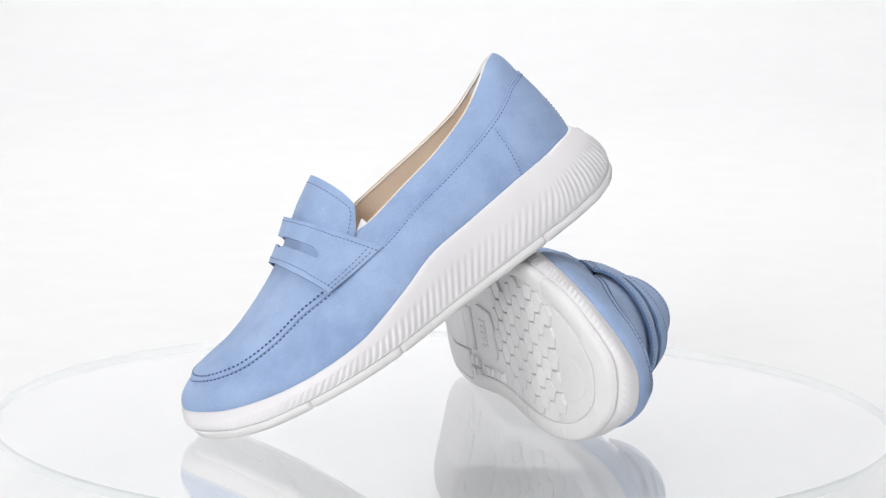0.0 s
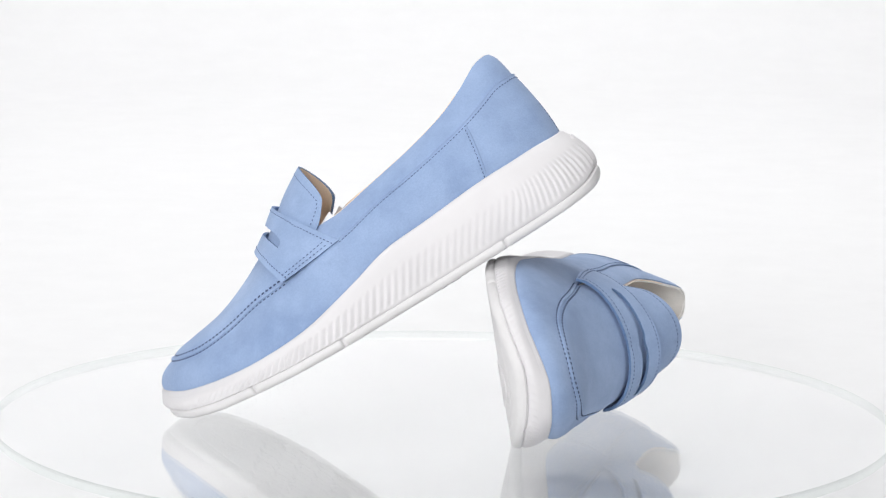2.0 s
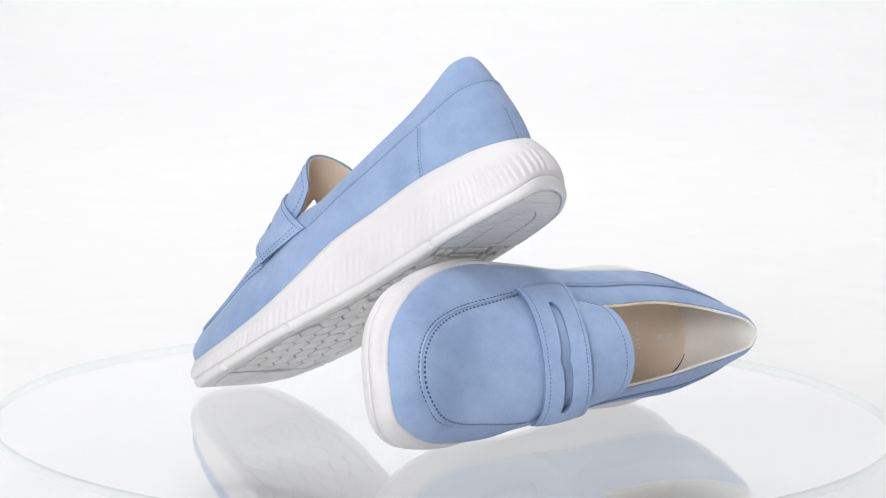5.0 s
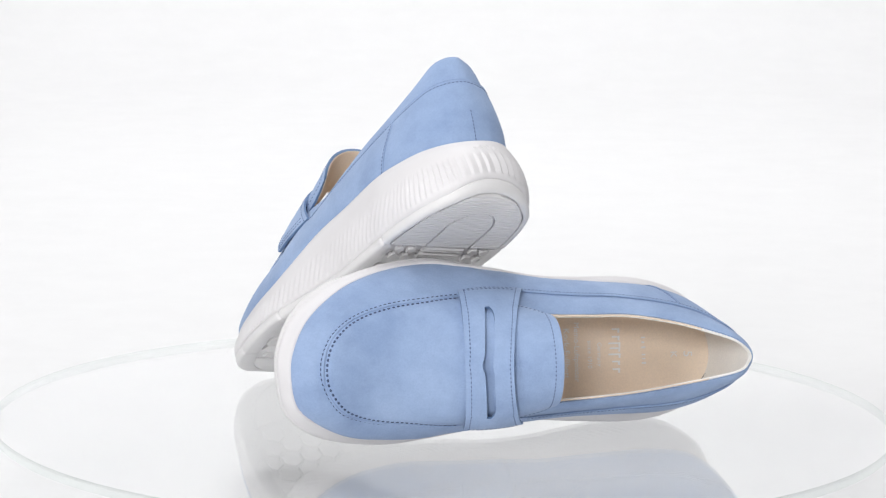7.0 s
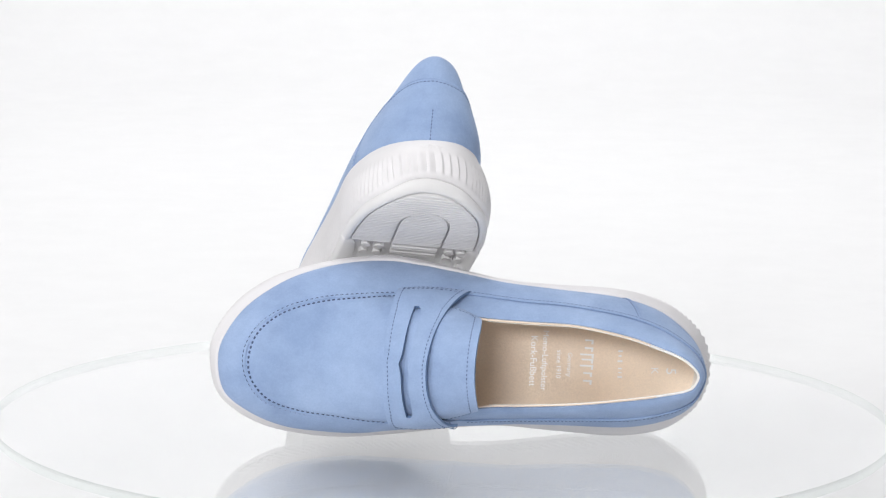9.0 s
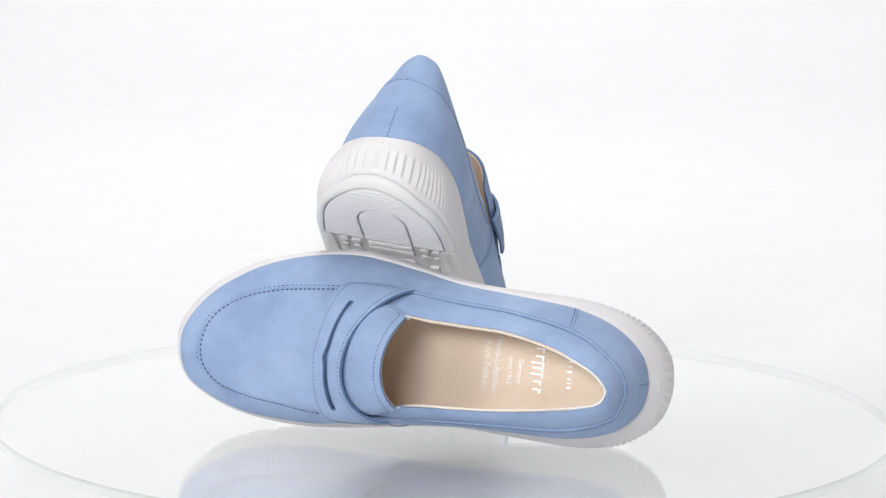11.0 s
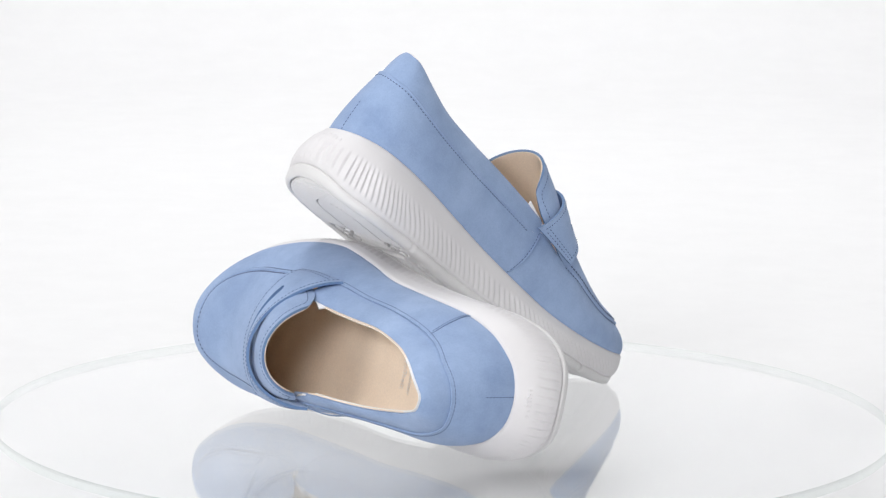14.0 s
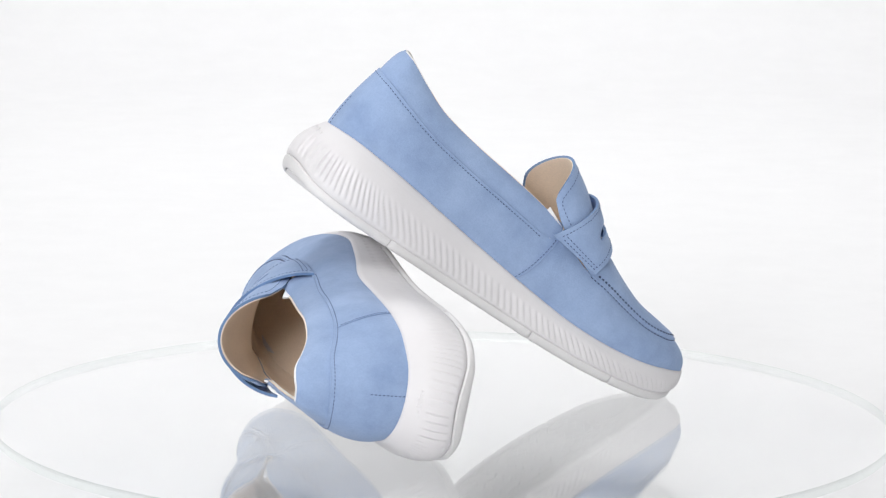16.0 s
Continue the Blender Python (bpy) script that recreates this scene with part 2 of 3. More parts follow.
# middle line of the apron and tongue with its two sides
APRON_L = [(234.7, 2.9, 38.9), (227.4, 13.5, 37.2), (214.6, 21.9, 36.1), (196.2, 27.6, 38.3), (176.8, 30.1, 42.8), (167, 31, 44), (158, 31.3, 45.3), (145, 29.8, 52.5), (132, 27, 60), (117.5, 22, 72)]
APRON_C = [(236, -2.8, 39.6), (231, -3, 41.8), (220, -3.2, 43.8), (202, -3.2, 47.4), (185, -3.2, 54.4), (170.5, -3.2, 62.4), (160, -3.5, 69.8), (149, -4, 79), (140, -4, 86.2), (127, -4, 94.5)]
APRON_M = [(236, -8.3, 39.6), (231.6, -18.6, 40.3), (223.3, -26.1, 39), (207.1, -30.5, 38.5), (190.1, -32, 41.1), (172.3, -33.6, 45), (157, -33.3, 47.7), (145, -32.3, 53.5), (132, -30, 60.8), (117, -25.5, 71)]
STRAP_L = [(159, 33.8, 45.4), (147, 35, 46.6), (135.5, 35, 48), (123, 34.1, 49.7)]
STRAP_C = [(168.3, -3, 66.6), (160, -3.5, 72.4), (155.5, -3.5, 76.7), (149, -4, 82.3)]
STRAP_M = [(159.7, -34.6, 48.9), (149, -34.9, 50.6), (139, -34.3, 52.4), (127, -32.7, 54.6)]


TABLE_X = np.arange(-40.0, 290.0, 1.0)
TABLE_Z = np.interp(TABLE_X, [-40, -13, -8, -2, 10, 25, 48, 95, 145, 175, 199, 222, 238, 248, 254, 290],
                    [38, 14.5, 10.2, 7, 5, 4, 3, 1.2, 0, 0.3, 1.6, 3.8, 7.2, 11.6, 16, 46])
KERNEL = np.exp(-(np.arange(-9, 10) / 3.2) ** 2)
TABLE_Z = np.convolve(np.pad(TABLE_Z, 9, mode="edge"), KERNEL / KERNEL.sum(), mode="valid")


def underside(x):
    """Height of the tread's surface along the shoe: a gentle rocker."""
    return np.interp(x, TABLE_X, TABLE_Z)


def footbed(x):
    return np.interp(x, [-5, 20, 58, 90, 120, 160, 200, 230, 250], [42, 39.5, 36.5, 31, 24, 18, 18, 22, 30])


def outward(k):
    """The horizontal normal of the feather line."""
    e = spline(FEATHER, k + 0.02, True) - spline(FEATHER, k - 0.02, True)
    n = np.stack([-e[..., 1], e[..., 0], 0 * e[..., 0]], -1)
    # the loop runs heel, outer side, toe, so that outward is to its left
    return n / np.linalg.norm(n, axis=-1, keepdims=True)


def bulge(k):
    b = np.full(COUNT, 4.2)
    b[[0, 1, 29]] = 2.4
    b[[26, 27, 28]] = 5.6, 5.2, 3.8
    b[2] = 2.4
    b[[13, 14, 15, 16, 17]] = 4.0
    b[[8, 9, 21, 22]] = 3.4
    return spline(b[:, None], k, True)[..., 0]


def rib(k, w, tops):
    """Wall of the upper: w from 0 at the feather line to 1 at the top edge."""
    k, w = np.broadcast_arrays(k, w)
    f, t = spline(FEATHER, k, True), spline(tops, k, True)
    toe = np.exp(-((k - 15) / 1.7) ** 2)
    lift = outward(k) * (1 - 0.35 * toe)[..., None] + np.stack([0 * k, 0 * k, 0.45 * toe], -1)
    shape = (w ** 0.8 * (1 - w) * 3.6)
    return f + (t - f) * w[..., None] + lift * (bulge(k) * shape)[..., None]


def arch(left, mid, right, rows, cols, p0, p1, power=1.0, ends=0.0):
    """Arched sheet between two sides with a ridge line."""
    u = np.linspace(p0, p1, rows)
    L, C, M = spline(left, u), spline(mid, u), spline(right, u)
    a = np.linspace(ends, math.pi - ends, cols)
    s, h = (1 - np.cos(a)) / 2, np.sin(a) ** power
    base = L[:, None] * (1 - s)[None, :, None] + M[:, None] * s[None, :, None]
    return base + (C - (L + M) / 2)[:, None] * h[None, :, None]


def build_shoe(side):
    """side 1: left shoe; side -1: its mirror image. Returns the Empty at its base."""
    thing = new("loafer")
    tagged(thing, "light blue nubuck loafer, white wedge sole, " + ("heel propped up" if side > 0 else "lying on its side"),
           "shoe", "pair of loafers")

    def put(name, verts, faces, mats, parent=thing, label="", slots=None, sharp=40):
        v = np.asarray(verts, float) * (0.001, 0.001 * side, 0.001)
        if side < 0:
            faces = [list(reversed(f)) for f in faces]
        return part(name, mesh_of(name, v, faces, mats, True, sharp, slots), parent, label)

    # ---- wall of the upper ----
    k = np.linspace(0, COUNT, 301)[:-1]
    turn = np.minimum(k, COUNT - k)             # stations from the heel, 15 at the toe
    m = np.clip((turn - 7.3) / 0.5, 0, 1)
    m = (m * m * (3 - 2 * m))[:, None]
    w = np.linspace(0, 1, 17)[None]
    K = np.repeat(k[:, None], 17, 1)
    quarter = rib(K, w * seam_height(K), REAR_TOPS) * (1 - m)[..., None] + rib(K, np.repeat(w, 300, 0), FRONT_TOPS) * m[..., None]
    v, f, s = slab(quarter, 1.5, True, flip=True)
    put("quarter", v, f, [BLUE, BLUE], label="blue nubuck side wall of the upper", slots=s)

    # collar above the seam, from the front of the opening round the heel
    kc = np.linspace(-7.78, 7.78, 156)
    wc = np.linspace(0.0, 1.0, 11)[None]
    KC = np.repeat(kc[:, None] % COUNT, 11, 1)
    out = outward(kc % COUNT)[:, None]
    roll = np.array([-1.0, -0.85, -0.7, -0.5, -0.3, -0.15, 0.0, 0.0, 0.0, -0.4, -1.3])[None, :, None]
    low = seam_height(KC) - 0.05
    collar = rib(KC, low + (1 - low) * wc, REAR_TOPS) + out * roll
    v, f, s = slab(collar, 1.6, flip=True)
    put("collar", v, f, [BLUE, BLUE], label="blue nubuck collar band round the opening", slots=s)

    # lining inside the collar and quarters, white at the heel
    wl = np.linspace(0.02, 1.01, 13)[None]
    for name, a, b, mat, tint in (("heel_lining", -3.2, 3.2, WHITE_LEATHER, "white leather heel lining"),
                                  ("side_lining", 3.2, 7.15, CREAM, "cream leather lining"), ("side_lining", 22.85, 26.8, CREAM, "cream leather lining")):
        kl = np.linspace(a, b, 50) % COUNT
        inner = rib(np.repeat(kl[:, None], 13, 1), np.repeat(wl, 50, 0), REAR_TOPS)
        inner = inner - outward(kl)[:, None] * np.array([3.0] * 9 + [2.9, 2.8, 2.6, 2.1])[None, :, None]
        v, f, s = slab(inner, 0.5, flip=True)
        put(name, v, f, mat, label=tint)

    kt = np.linspace(7.4, 22.6, 90)
    wt = np.linspace(0.02, 1.0, 11)[None]
    inner = rib(np.repeat(kt[:, None], 11, 1), np.repeat(wt, 90, 0), FRONT_TOPS) - outward(kt)[:, None] * 2.3
    v, f, s = slab(inner, 0.5, flip=True)
    put("toe_lining", v, f, CREAM, label="cream leather lining inside the toe")

    def cord(name, line, outs, radius, mat, label, wave=0.0):
        """A thin cord along a line."""
        v, f = [], []
        data = resample(np.c_[line, outs], 1.2)
        for i, row in enumerate(data):
            c, nn = row[:3], row[3:] / np.linalg.norm(row[3:])
            t = data[min(i + 1, len(data) - 1), :3] - data[max(i - 1, 0), :3]
            t /= np.linalg.norm(t)
            b = np.cross(nn, t)
            r = radius * (1 + wave * math.sin(i * 1.2 * 2 * math.pi / 2.7))
            v += [c + nn * r * math.sin(q * math.pi / 3) + b * r * math.cos(q * math.pi / 3) for q in range(6)]
            if i:
                o = i * 6
                f += [[o + q - 6, o + (q + 1) % 6 - 6, o + (q + 1) % 6, o + q] for q in range(6)]
        put(name, v, f, mat, label=label)
    kp = np.linspace(-6.95, 6.95, 220) % COUNT
    cord("lining_edge", rib(kp, np.full(220, 1.0), REAR_TOPS) - outward(kp) * 2.8 + (0, 0, -0.9), outward(kp), 0.45, WHITE_LEATHER,
         "white rolled edge of the lining")

    # ---- apron, tongue and their lining ----
    apron = arch(APRON_L, APRON_C, APRON_M, 70, 49, 0, 9, 1.15)
    u = np.linspace(0, 9, 70)
    # rounded corners of the tongue
    cut = np.clip((u - 8.2) / 0.8, 0, 1)[:, None]
    edge = np.abs(np.linspace(-1, 1, 49))[None] ** 5
    apron[..., 0] += 4.2 * cut ** 1.3 * edge
    puff = 0.7 * np.sin(np.pi * np.clip(u / 5, 0, 1))[:, None] * (1 - np.abs(np.linspace(-1, 1, 49))[None] ** 4)
    apron[..., 2] += puff
    split = 50
    v, f, s = slab(apron[:split + 1], 1.4)
    put("apron", v, f, [BLUE, BLUE_CUT], label="blue nubuck moccasin apron over the toes", slots=s)
    v, f, s = slab(apron[split:], 1.4)
    put("tongue", v, f, [BLUE, BLUE_CUT], label="blue nubuck tongue with a curved edge", slots=s)
    under = apron[12:, 1:-1] - normals(apron)[12:, 1:-1] * 1.7
    under[-1, :, 0] += 0.6
    v, f, s = slab(under, 0.6)
    put("tongue_lining", v, f, CREAM, label="cream leather lining under the tongue")

    # ---- strap with its slot ----
    rows, cols = 37, 81
    strap = arch(STRAP_L, STRAP_C, STRAP_M, rows, cols, 0, 3, 1.1)
    vv = np.linspace(-1, 1, cols)
    us = np.linspace(0, 3, rows)
    # slot: a wavy front lip with a small point, and a straighter rear lip
    front = 0.98 + 0.16 * np.abs(vv) / 0.6 - 0.16 * np.exp(-(vv / 0.06) ** 2)
    rear = front + 0.06 + (np.minimum(front + 0.78, 1.75) - front) * np.clip(1 - (np.abs(vv) / 0.6) ** 10, 0, 1)
    inside = np.abs(vv) < 0.60
    warped = strap.copy()
    for j in range(cols):
        if inside[j]:
            # move the two grid rows that bound the slot onto its lips
            target = np.interp(np.arange(rows), [0, 12, 19, rows - 1], [0, front[j], rear[j], 3])
            for a in range(3):
                warped[:, j, a] = np.interp(target, us, strap[:, j, a])
        else:
            warped[:, j] = strap[:, j]
    keep = np.ones((rows - 1, cols - 1), bool)
    for j in range(cols - 1):
        if inside[j] and inside[j + 1]:
            keep[12:19, j] = False
    warped += normals(warped) * 1.4
    v, f, s = slab(warped, 1.5, keep=keep)
    put("strap", v, f, [BLUE, BLUE_CUT], label="blue nubuck saddle strap with a slot", slots=s)
    strap_n = normals(warped)

    # ---- elastic gussets ----
    for sign, l in ((1, 0), (-1, 1)):
        a = np.array([(120, 23, 60.5), (127, 30.5, 49.5)] if sign > 0 else [(119.5, -26, 61), (127.5, -31, 51.5)], float)
        b = np.array([(121.5, 21, 65.4), (141, 28, 54.8)] if sign > 0 else [(121, -25, 66.2), (141, -30.4, 55.3)], float)
        t, q = np.linspace(0, 1, 12)[:, None, None], np.linspace(0, 1, 6)[None, :, None]
        g = (a[0] * (1 - t) + a[1] * t) * (1 - q) + (b[0] * (1 - t) + b[1] * t) * q
        g[..., 1] -= sign * 0.5 * np.sin(np.pi * q[..., 0])
        v, f, s = slab(g, 0.9, flip=sign > 0)
        put("elastic_gusset", v, f, ELASTIC, label="white elastic gusset beside the tongue")

    # ---- stitching ----
    def seam(name, line, outs, pitch=2.5, length=1.6, parent=thing, width=0.5):
        v, f = stitches(line, outs, pitch, length, width)
        dark = name == "apron_stitching"
        put(name, v, f, THREAD if dark else THREAD_SOFT, parent, label="dark blue thread stitching" if dark else "blue thread stitching")

    def wall_line(ks, ws, tops, lift=0.0):
        P = rib(ks, ws, tops)
        n = outward(ks)
        return P + n * lift, n
    # apron seam: a puckered pair of rows
    kf = np.linspace(9.0, 21.0, 160)
    p, n = wall_line(kf, np.full(160, 0.965), FRONT_TOPS, 0.15)
    seam("apron_stitching", p, n + (0, 0, 0.8), 2.6, 1.7, width=0.78)
    # inner row: the edge moved 2.6 mm inwards, laid on the apron
    edge_line = np.concatenate([apron[:46, 0][::-1], apron[0, 1:-1], apron[:46, -1]])
    lane = resample(edge_line, 1.2)
    for _ in range(6):
        lane[1:-1] = (lane[:-2] + 2 * lane[1:-1] + lane[2:]) / 4
    along = np.gradient(lane, axis=0)
    flat, flat_n = apron[2:50, 4:-4].reshape(-1, 3), normals(apron)[2:50, 4:-4].reshape(-1, 3)
    near = [int(np.argmin(((flat - q) ** 2).sum(1))) for q in lane]
    lane_n = flat_n[near]
    inward = np.cross(lane_n, along)
    inward /= np.linalg.norm(inward, axis=1, keepdims=True)
    middle = apron[:46].reshape(-1, 3).mean(0)
    inward *= np.sign((inward * (middle - lane)).sum(1))[:, None]
    inn = lane + inward * 2.1
    for _ in range(10):
        inn[1:-1] = (inn[:-2] + 2 * inn[1:-1] + inn[2:]) / 4
    near = [int(np.argmin(((flat - q) ** 2).sum(1))) for q in inn]
    inr = flat_n[near]
    inn = inn - inr * ((inn - flat[near]) * inr).sum(1)[:, None]
    seam("apron_stitching", inn, inr, 2.6, 1.8, width=1.1)
    # welt: a raised cord along the apron's edge
    cord("apron_welt", lane + lane_n * 0.25, lane_n, 0.95, BLUE, "puckered blue nubuck seam round the apron", 0.18)
    # below the collar, at the heel and on the inner side
    ks = np.linspace(-7.25, 7.25, 200) % COUNT
    p, n = wall_line(ks, seam_height(ks) - 0.035, REAR_TOPS, 0.05)
    seam("collar_stitching", p, n, 2.1, 1.5, width=0.5)
    p, n = wall_line(ks, seam_height(ks), REAR_TOPS, -0.1)
    cord("collar_seam", p, n, 0.42, BLUE, "folded seam edge under the collar")
    ws = np.linspace(0.02, 0.70, 20)
    p, n = wall_line(np.linspace(3.84, 3.6, 20), ws, REAR_TOPS, 0.05)
    seam("heel_stitching", p, n, 2.1, 1.4)
    cord("heel_seam", p + (-1.4, 0, 0), n, 0.3, BLUE, "folded seam edge on the heel")
    p, n = wall_line(np.full(20, 0.0), np.linspace(0.02, 0.42, 20), REAR_TOPS, 0.05)
    seam("back_stitching", p, n, 2.1, 1.4)
    p, n = wall_line(np.linspace(22.98, 22.62, 20), np.linspace(0.03, 0.95, 20), FRONT_TOPS, 0.1)
    seam("side_stitching", p, n, 2.1, 1.4)
    cord("side_seam", p + (1.4, 0, 0), n, 0.35, BLUE, "folded seam edge on the inner side")
    # strap edges and tongue edge
    for row, name in ((3, "strap_stitching"), (rows - 4, "strap_stitching")):
        seam(name, warped[row], strap_n[row], 2.2, 1.4)
    for col in (2, 4, cols - 3, cols - 5):
        seam("strap_stitching", warped[2:-2, col], strap_n[2:-2, col], 2.4, 1.5)
    an = normals(apron)
    path = np.concatenate([apron[58:67, 3], apron[67, 4:-4], apron[58:67, -4][::-1]])
    pn = np.concatenate([an[58:67, 3], an[67, 4:-4], an[58:67, -4][::-1]])
    seam("tongue_stitching", path, pn, 2.2, 1.4)

    # ---- insole with silver print ----
    ki = np.linspace(0, COUNT, 121)[:-1]
    rim = spline(FEATHER, ki, True)
    rim = rim - outward(ki) * 2.4
    centre = np.stack([np.clip(rim[:, 0], 18, 220), 0 * ki - 1, 0 * ki], -1)
    t = np.linspace(0, 1, 14)[None, :, None]
    bed = centre[:, None] * (1 - t) + rim[:, None] * t
    bed[..., 2] = footbed(bed[..., 0]) + 2.2 * np.abs(t[..., 0]) ** 4
    v, f = rows_mesh(bed)
    insole = put("insole", v, [list(reversed(q)) for q in f], CREAM, label="cream leather insole with small silver print")
    v, f = [], []

    def dash(x, y, lx, ly, lift=0.25):
        k0 = len(v)
        for dz in (-0.3, lift):
            for dx, dy in ((-1, -1), (1, -1), (1, 1), (-1, 1)):
                xx = x + dx * lx / 2
                v.append((xx, y + dy * ly / 2, float(footbed(xx)) + dz))
        f.extend([[k0 + 4, k0 + 5, k0 + 6, k0 + 7], [k0, k0 + 1, k0 + 5, k0 + 4], [k0 + 1, k0 + 2, k0 + 6, k0 + 5],
                  [k0 + 2, k0 + 3, k0 + 7, k0 + 6], [k0 + 3, k0, k0 + 4, k0 + 7]])
    rnd = random.Random(5)
    for x, y0, y1, tall in ((40, -8, 9, 2.6),):
        y = y1
        while y > y0:
            wide = rnd.uniform(1.0, 1.9)
            dash(x + rnd.uniform(-0.2, 0.2), y - wide / 2, tall * rnd.uniform(0.6, 1.0), wide * 0.55)
            y -= wide + (0.9 if rnd.random() > 0.15 else 2.2)
    for y, tall in ((13, 4.5), (9, 4.5), (5.6, 7), (3, 6), (-0.2, 7), (-4, 4.5), (-8, 4.5)):
        dash(56.5 + (tall - 4.5) / 3, y, tall, 0.9)
        dash(56.5 + (tall - 4.5) / 3 - tall / 2 + 0.6, y - 1.2, 1.0, 1.5)
    put("insole_print", v, f, SILVER, insole, "silver foil print")
    for text, x, y, wide, name in (("5", 14.5, -1, 2.9, "size_mark"), ("K", 22.3, -1, 3.1, "width_mark"), ("Germany", 66, 0, 12.5, "print_line"),
                                   ("since 1910", 71.5, 0, 14.5, "print_line"), ("Memo-Luftpolster", 79, 1.5, 31, "print_line"),
                                   ("Kork-Fußbett", 85, 1, 26, "print_line")):
        cu = bpy.data.curves.new(name, "FONT")
        cu.body, cu.size, cu.extrude, cu.align_x = text, 0.004, 0.00008, "CENTER"
        tmp = bpy.data.objects.new(name, cu)
        scene.collection.objects.link(tmp)
        me = bpy.data.meshes.new_from_object(tmp.evaluated_get(bpy.context.evaluated_depsgraph_get()))
        bpy.data.objects.remove(tmp)
        me.materials.clear()
        me.materials.append(SILVER)
        xs = [w.co.x for w in me.vertices]
        me.transform(Matrix.Diagonal((*[wide / 1000 / (max(xs) - min(xs))] * 2, 1, 1)))
        ob = part(name, me, insole, "silver foil print")
        slope = math.atan2(float(footbed(x + 4) - footbed(x - 4)), 8)
        ob.matrix_local = Matrix.Translation(((x + 1.2) / 1000, y * side / 1000, float(footbed(x + 1.2)) / 1000 + 0.0003)) @ \
            Euler((0, -slope, 0)).to_matrix().to_4x4() @ Euler((0, 0, radians(90))).to_matrix().to_4x4()
    # shade line between the insole and the heel lining, laid as a dark cord
    kg = np.linspace(-3.2, 3.2, 60) % COUNT
    gap = spline(FEATHER, kg, True) - outward(kg) * 2.9
    gap[:, 2] = footbed(gap[:, 0]) + 2.4
    cord("insole_shade_line", gap, outward(kg), 0.38, GAP_SHADE, "dark brown cord painted as the shade line behind the insole")

    # ---- midsole: ribbed wall between the feather line and the outsole ----
    n = 1400
    km = np.linspace(0, COUNT, n + 1)[:-1]
    F, O = spline(FEATHER, km, True), spline(OUTLINE, km, True)
    d = np.roll(O, -1, 0) - np.roll(O, 1, 0)
    out = np.stack([-d[:, 1], d[:, 0], 0 * km], -1)
    out /= np.linalg.norm(out, axis=1, keepdims=True)
    step = np.linalg.norm(np.roll(O, -1, 0) - O, axis=1)
    arc = np.r_[0, np.cumsum(step)[:-1]]
    arc = np.minimum(arc, step.sum() - arc)
    low = underside(O[:, 0]) + 5.2
    tall = F[:, 2] - low
    O3 = np.c_[O, low]
    grid = [F - out * 5 + (0, 0, 0.2), F - out * 0.5 + (0, 0, 1.0), F + out * 0.7 + (0, 0, 1.1), F + out * 1.7 + (0, 0, 0.3)]
    steps = np.linspace(0.97, 0.0, 22)
    for h in steps:
        z = low + (tall - 0.8) * h
        # straight flank that swells towards the ground
        e = np.clip((1 - h), 0, 1)
        belly = e ** 0.65
        xy = F[:, :2] + (O - F[:, :2]) * belly[..., None] if np.ndim(belly) else F[:, :2] + (O - F[:, :2]) * belly
        swell = np.interp(arc, [0, 60, 120, 260, 300, 330], [2.6, 2.6, 0.8, 0.6, 1.6, 1.6]) * math.sin(math.pi * h ** 0.8)
        lip = out[:, :2] * (1.8 * h ** 0.5 + swell)[:, None]
        slant = 0.75 * np.clip((arc - 20) / 40, 0, 1)
        phase = (arc + slant * z) / 4.3
        saw = phase - np.floor(phase)
        ridge = np.where(saw < 0.7, saw / 0.7, (1 - saw) / 0.3) - 0.92
        upper = np.interp(arc, [0, 35, 70, 120, 200, 260, 300, 330], [0.72, 0.68, 0.64, 0.66, 0.78, 0.68, 0.45, 0.2])
        lower = np.interp(arc, [0, 30, 60, 330], [0.12, 0.10, 0.05, 0.05])
        mask = np.clip((upper - h) / 0.16, 0, 1) * np.clip((h - lower) / 0.06, 0, 1)
        amp = 0.78 * mask * np.interp(arc, [0, 40, 190, 250, 300, 330], [1.3, 1.3, 1.0, 0.6, 0.3, 0.1])
        grid.append(np.c_[xy + lip + out[:, :2] * (ridge * amp)[:, None], z])
    grid += [O3 - out * 0.55 + (0, 0, -0.4), O3 - out * 6 + (0, 0, -0.6)]
    P = np.stack(grid, 1)
    v, f = rows_mesh(P)
    put("midsole", v, f, FOAM, label="thick white foam wedge midsole with slanted ribs", sharp=50)

    # embossed mark on the heel, as plain bars
    v, f = [], []
    for i, (y, hh) in enumerate(((7.5, 2.2), (5.2, 2.2), (3.4, 3.4), (1.8, 2.8), (-0.4, 3.4), (-3, 2.2), (-5.6, 2.2))):
        k0 = len(v)
        x = -7.6 + y * y * 0.016
        for dx in (0.9, -0.5):
            for dy, dz in ((-0.55, 0), (0.55, 0), (0.55, hh), (-0.55, hh)):
                v.append((x + dx + 0.35 * dz, y + dy, 34.0 + dz))
        f += [[k0 + 4, k0 + 5, k0 + 6, k0 + 7]] + [[k0 + a, k0 + b, k0 + b + 4, k0 + a + 4] for a, b in ((1, 0), (2, 1), (3, 2), (0, 3))]
    put("heel_mark", v, f, FOAM, label="embossed mark on the heel of the sole")

    # ---- outsole: rim, recessed plate and tread ----
    n2 = 900
    ko = np.linspace(0, COUNT, n2 + 1)[:-1]
    O = spline(OUTLINE, ko, True)
    d = np.roll(O, -1, 0) - np.roll(O, 1, 0)
    out = np.stack([-d[:, 1], d[:, 0]], -1)
    out /= np.linalg.norm(out, axis=1, keepdims=True)
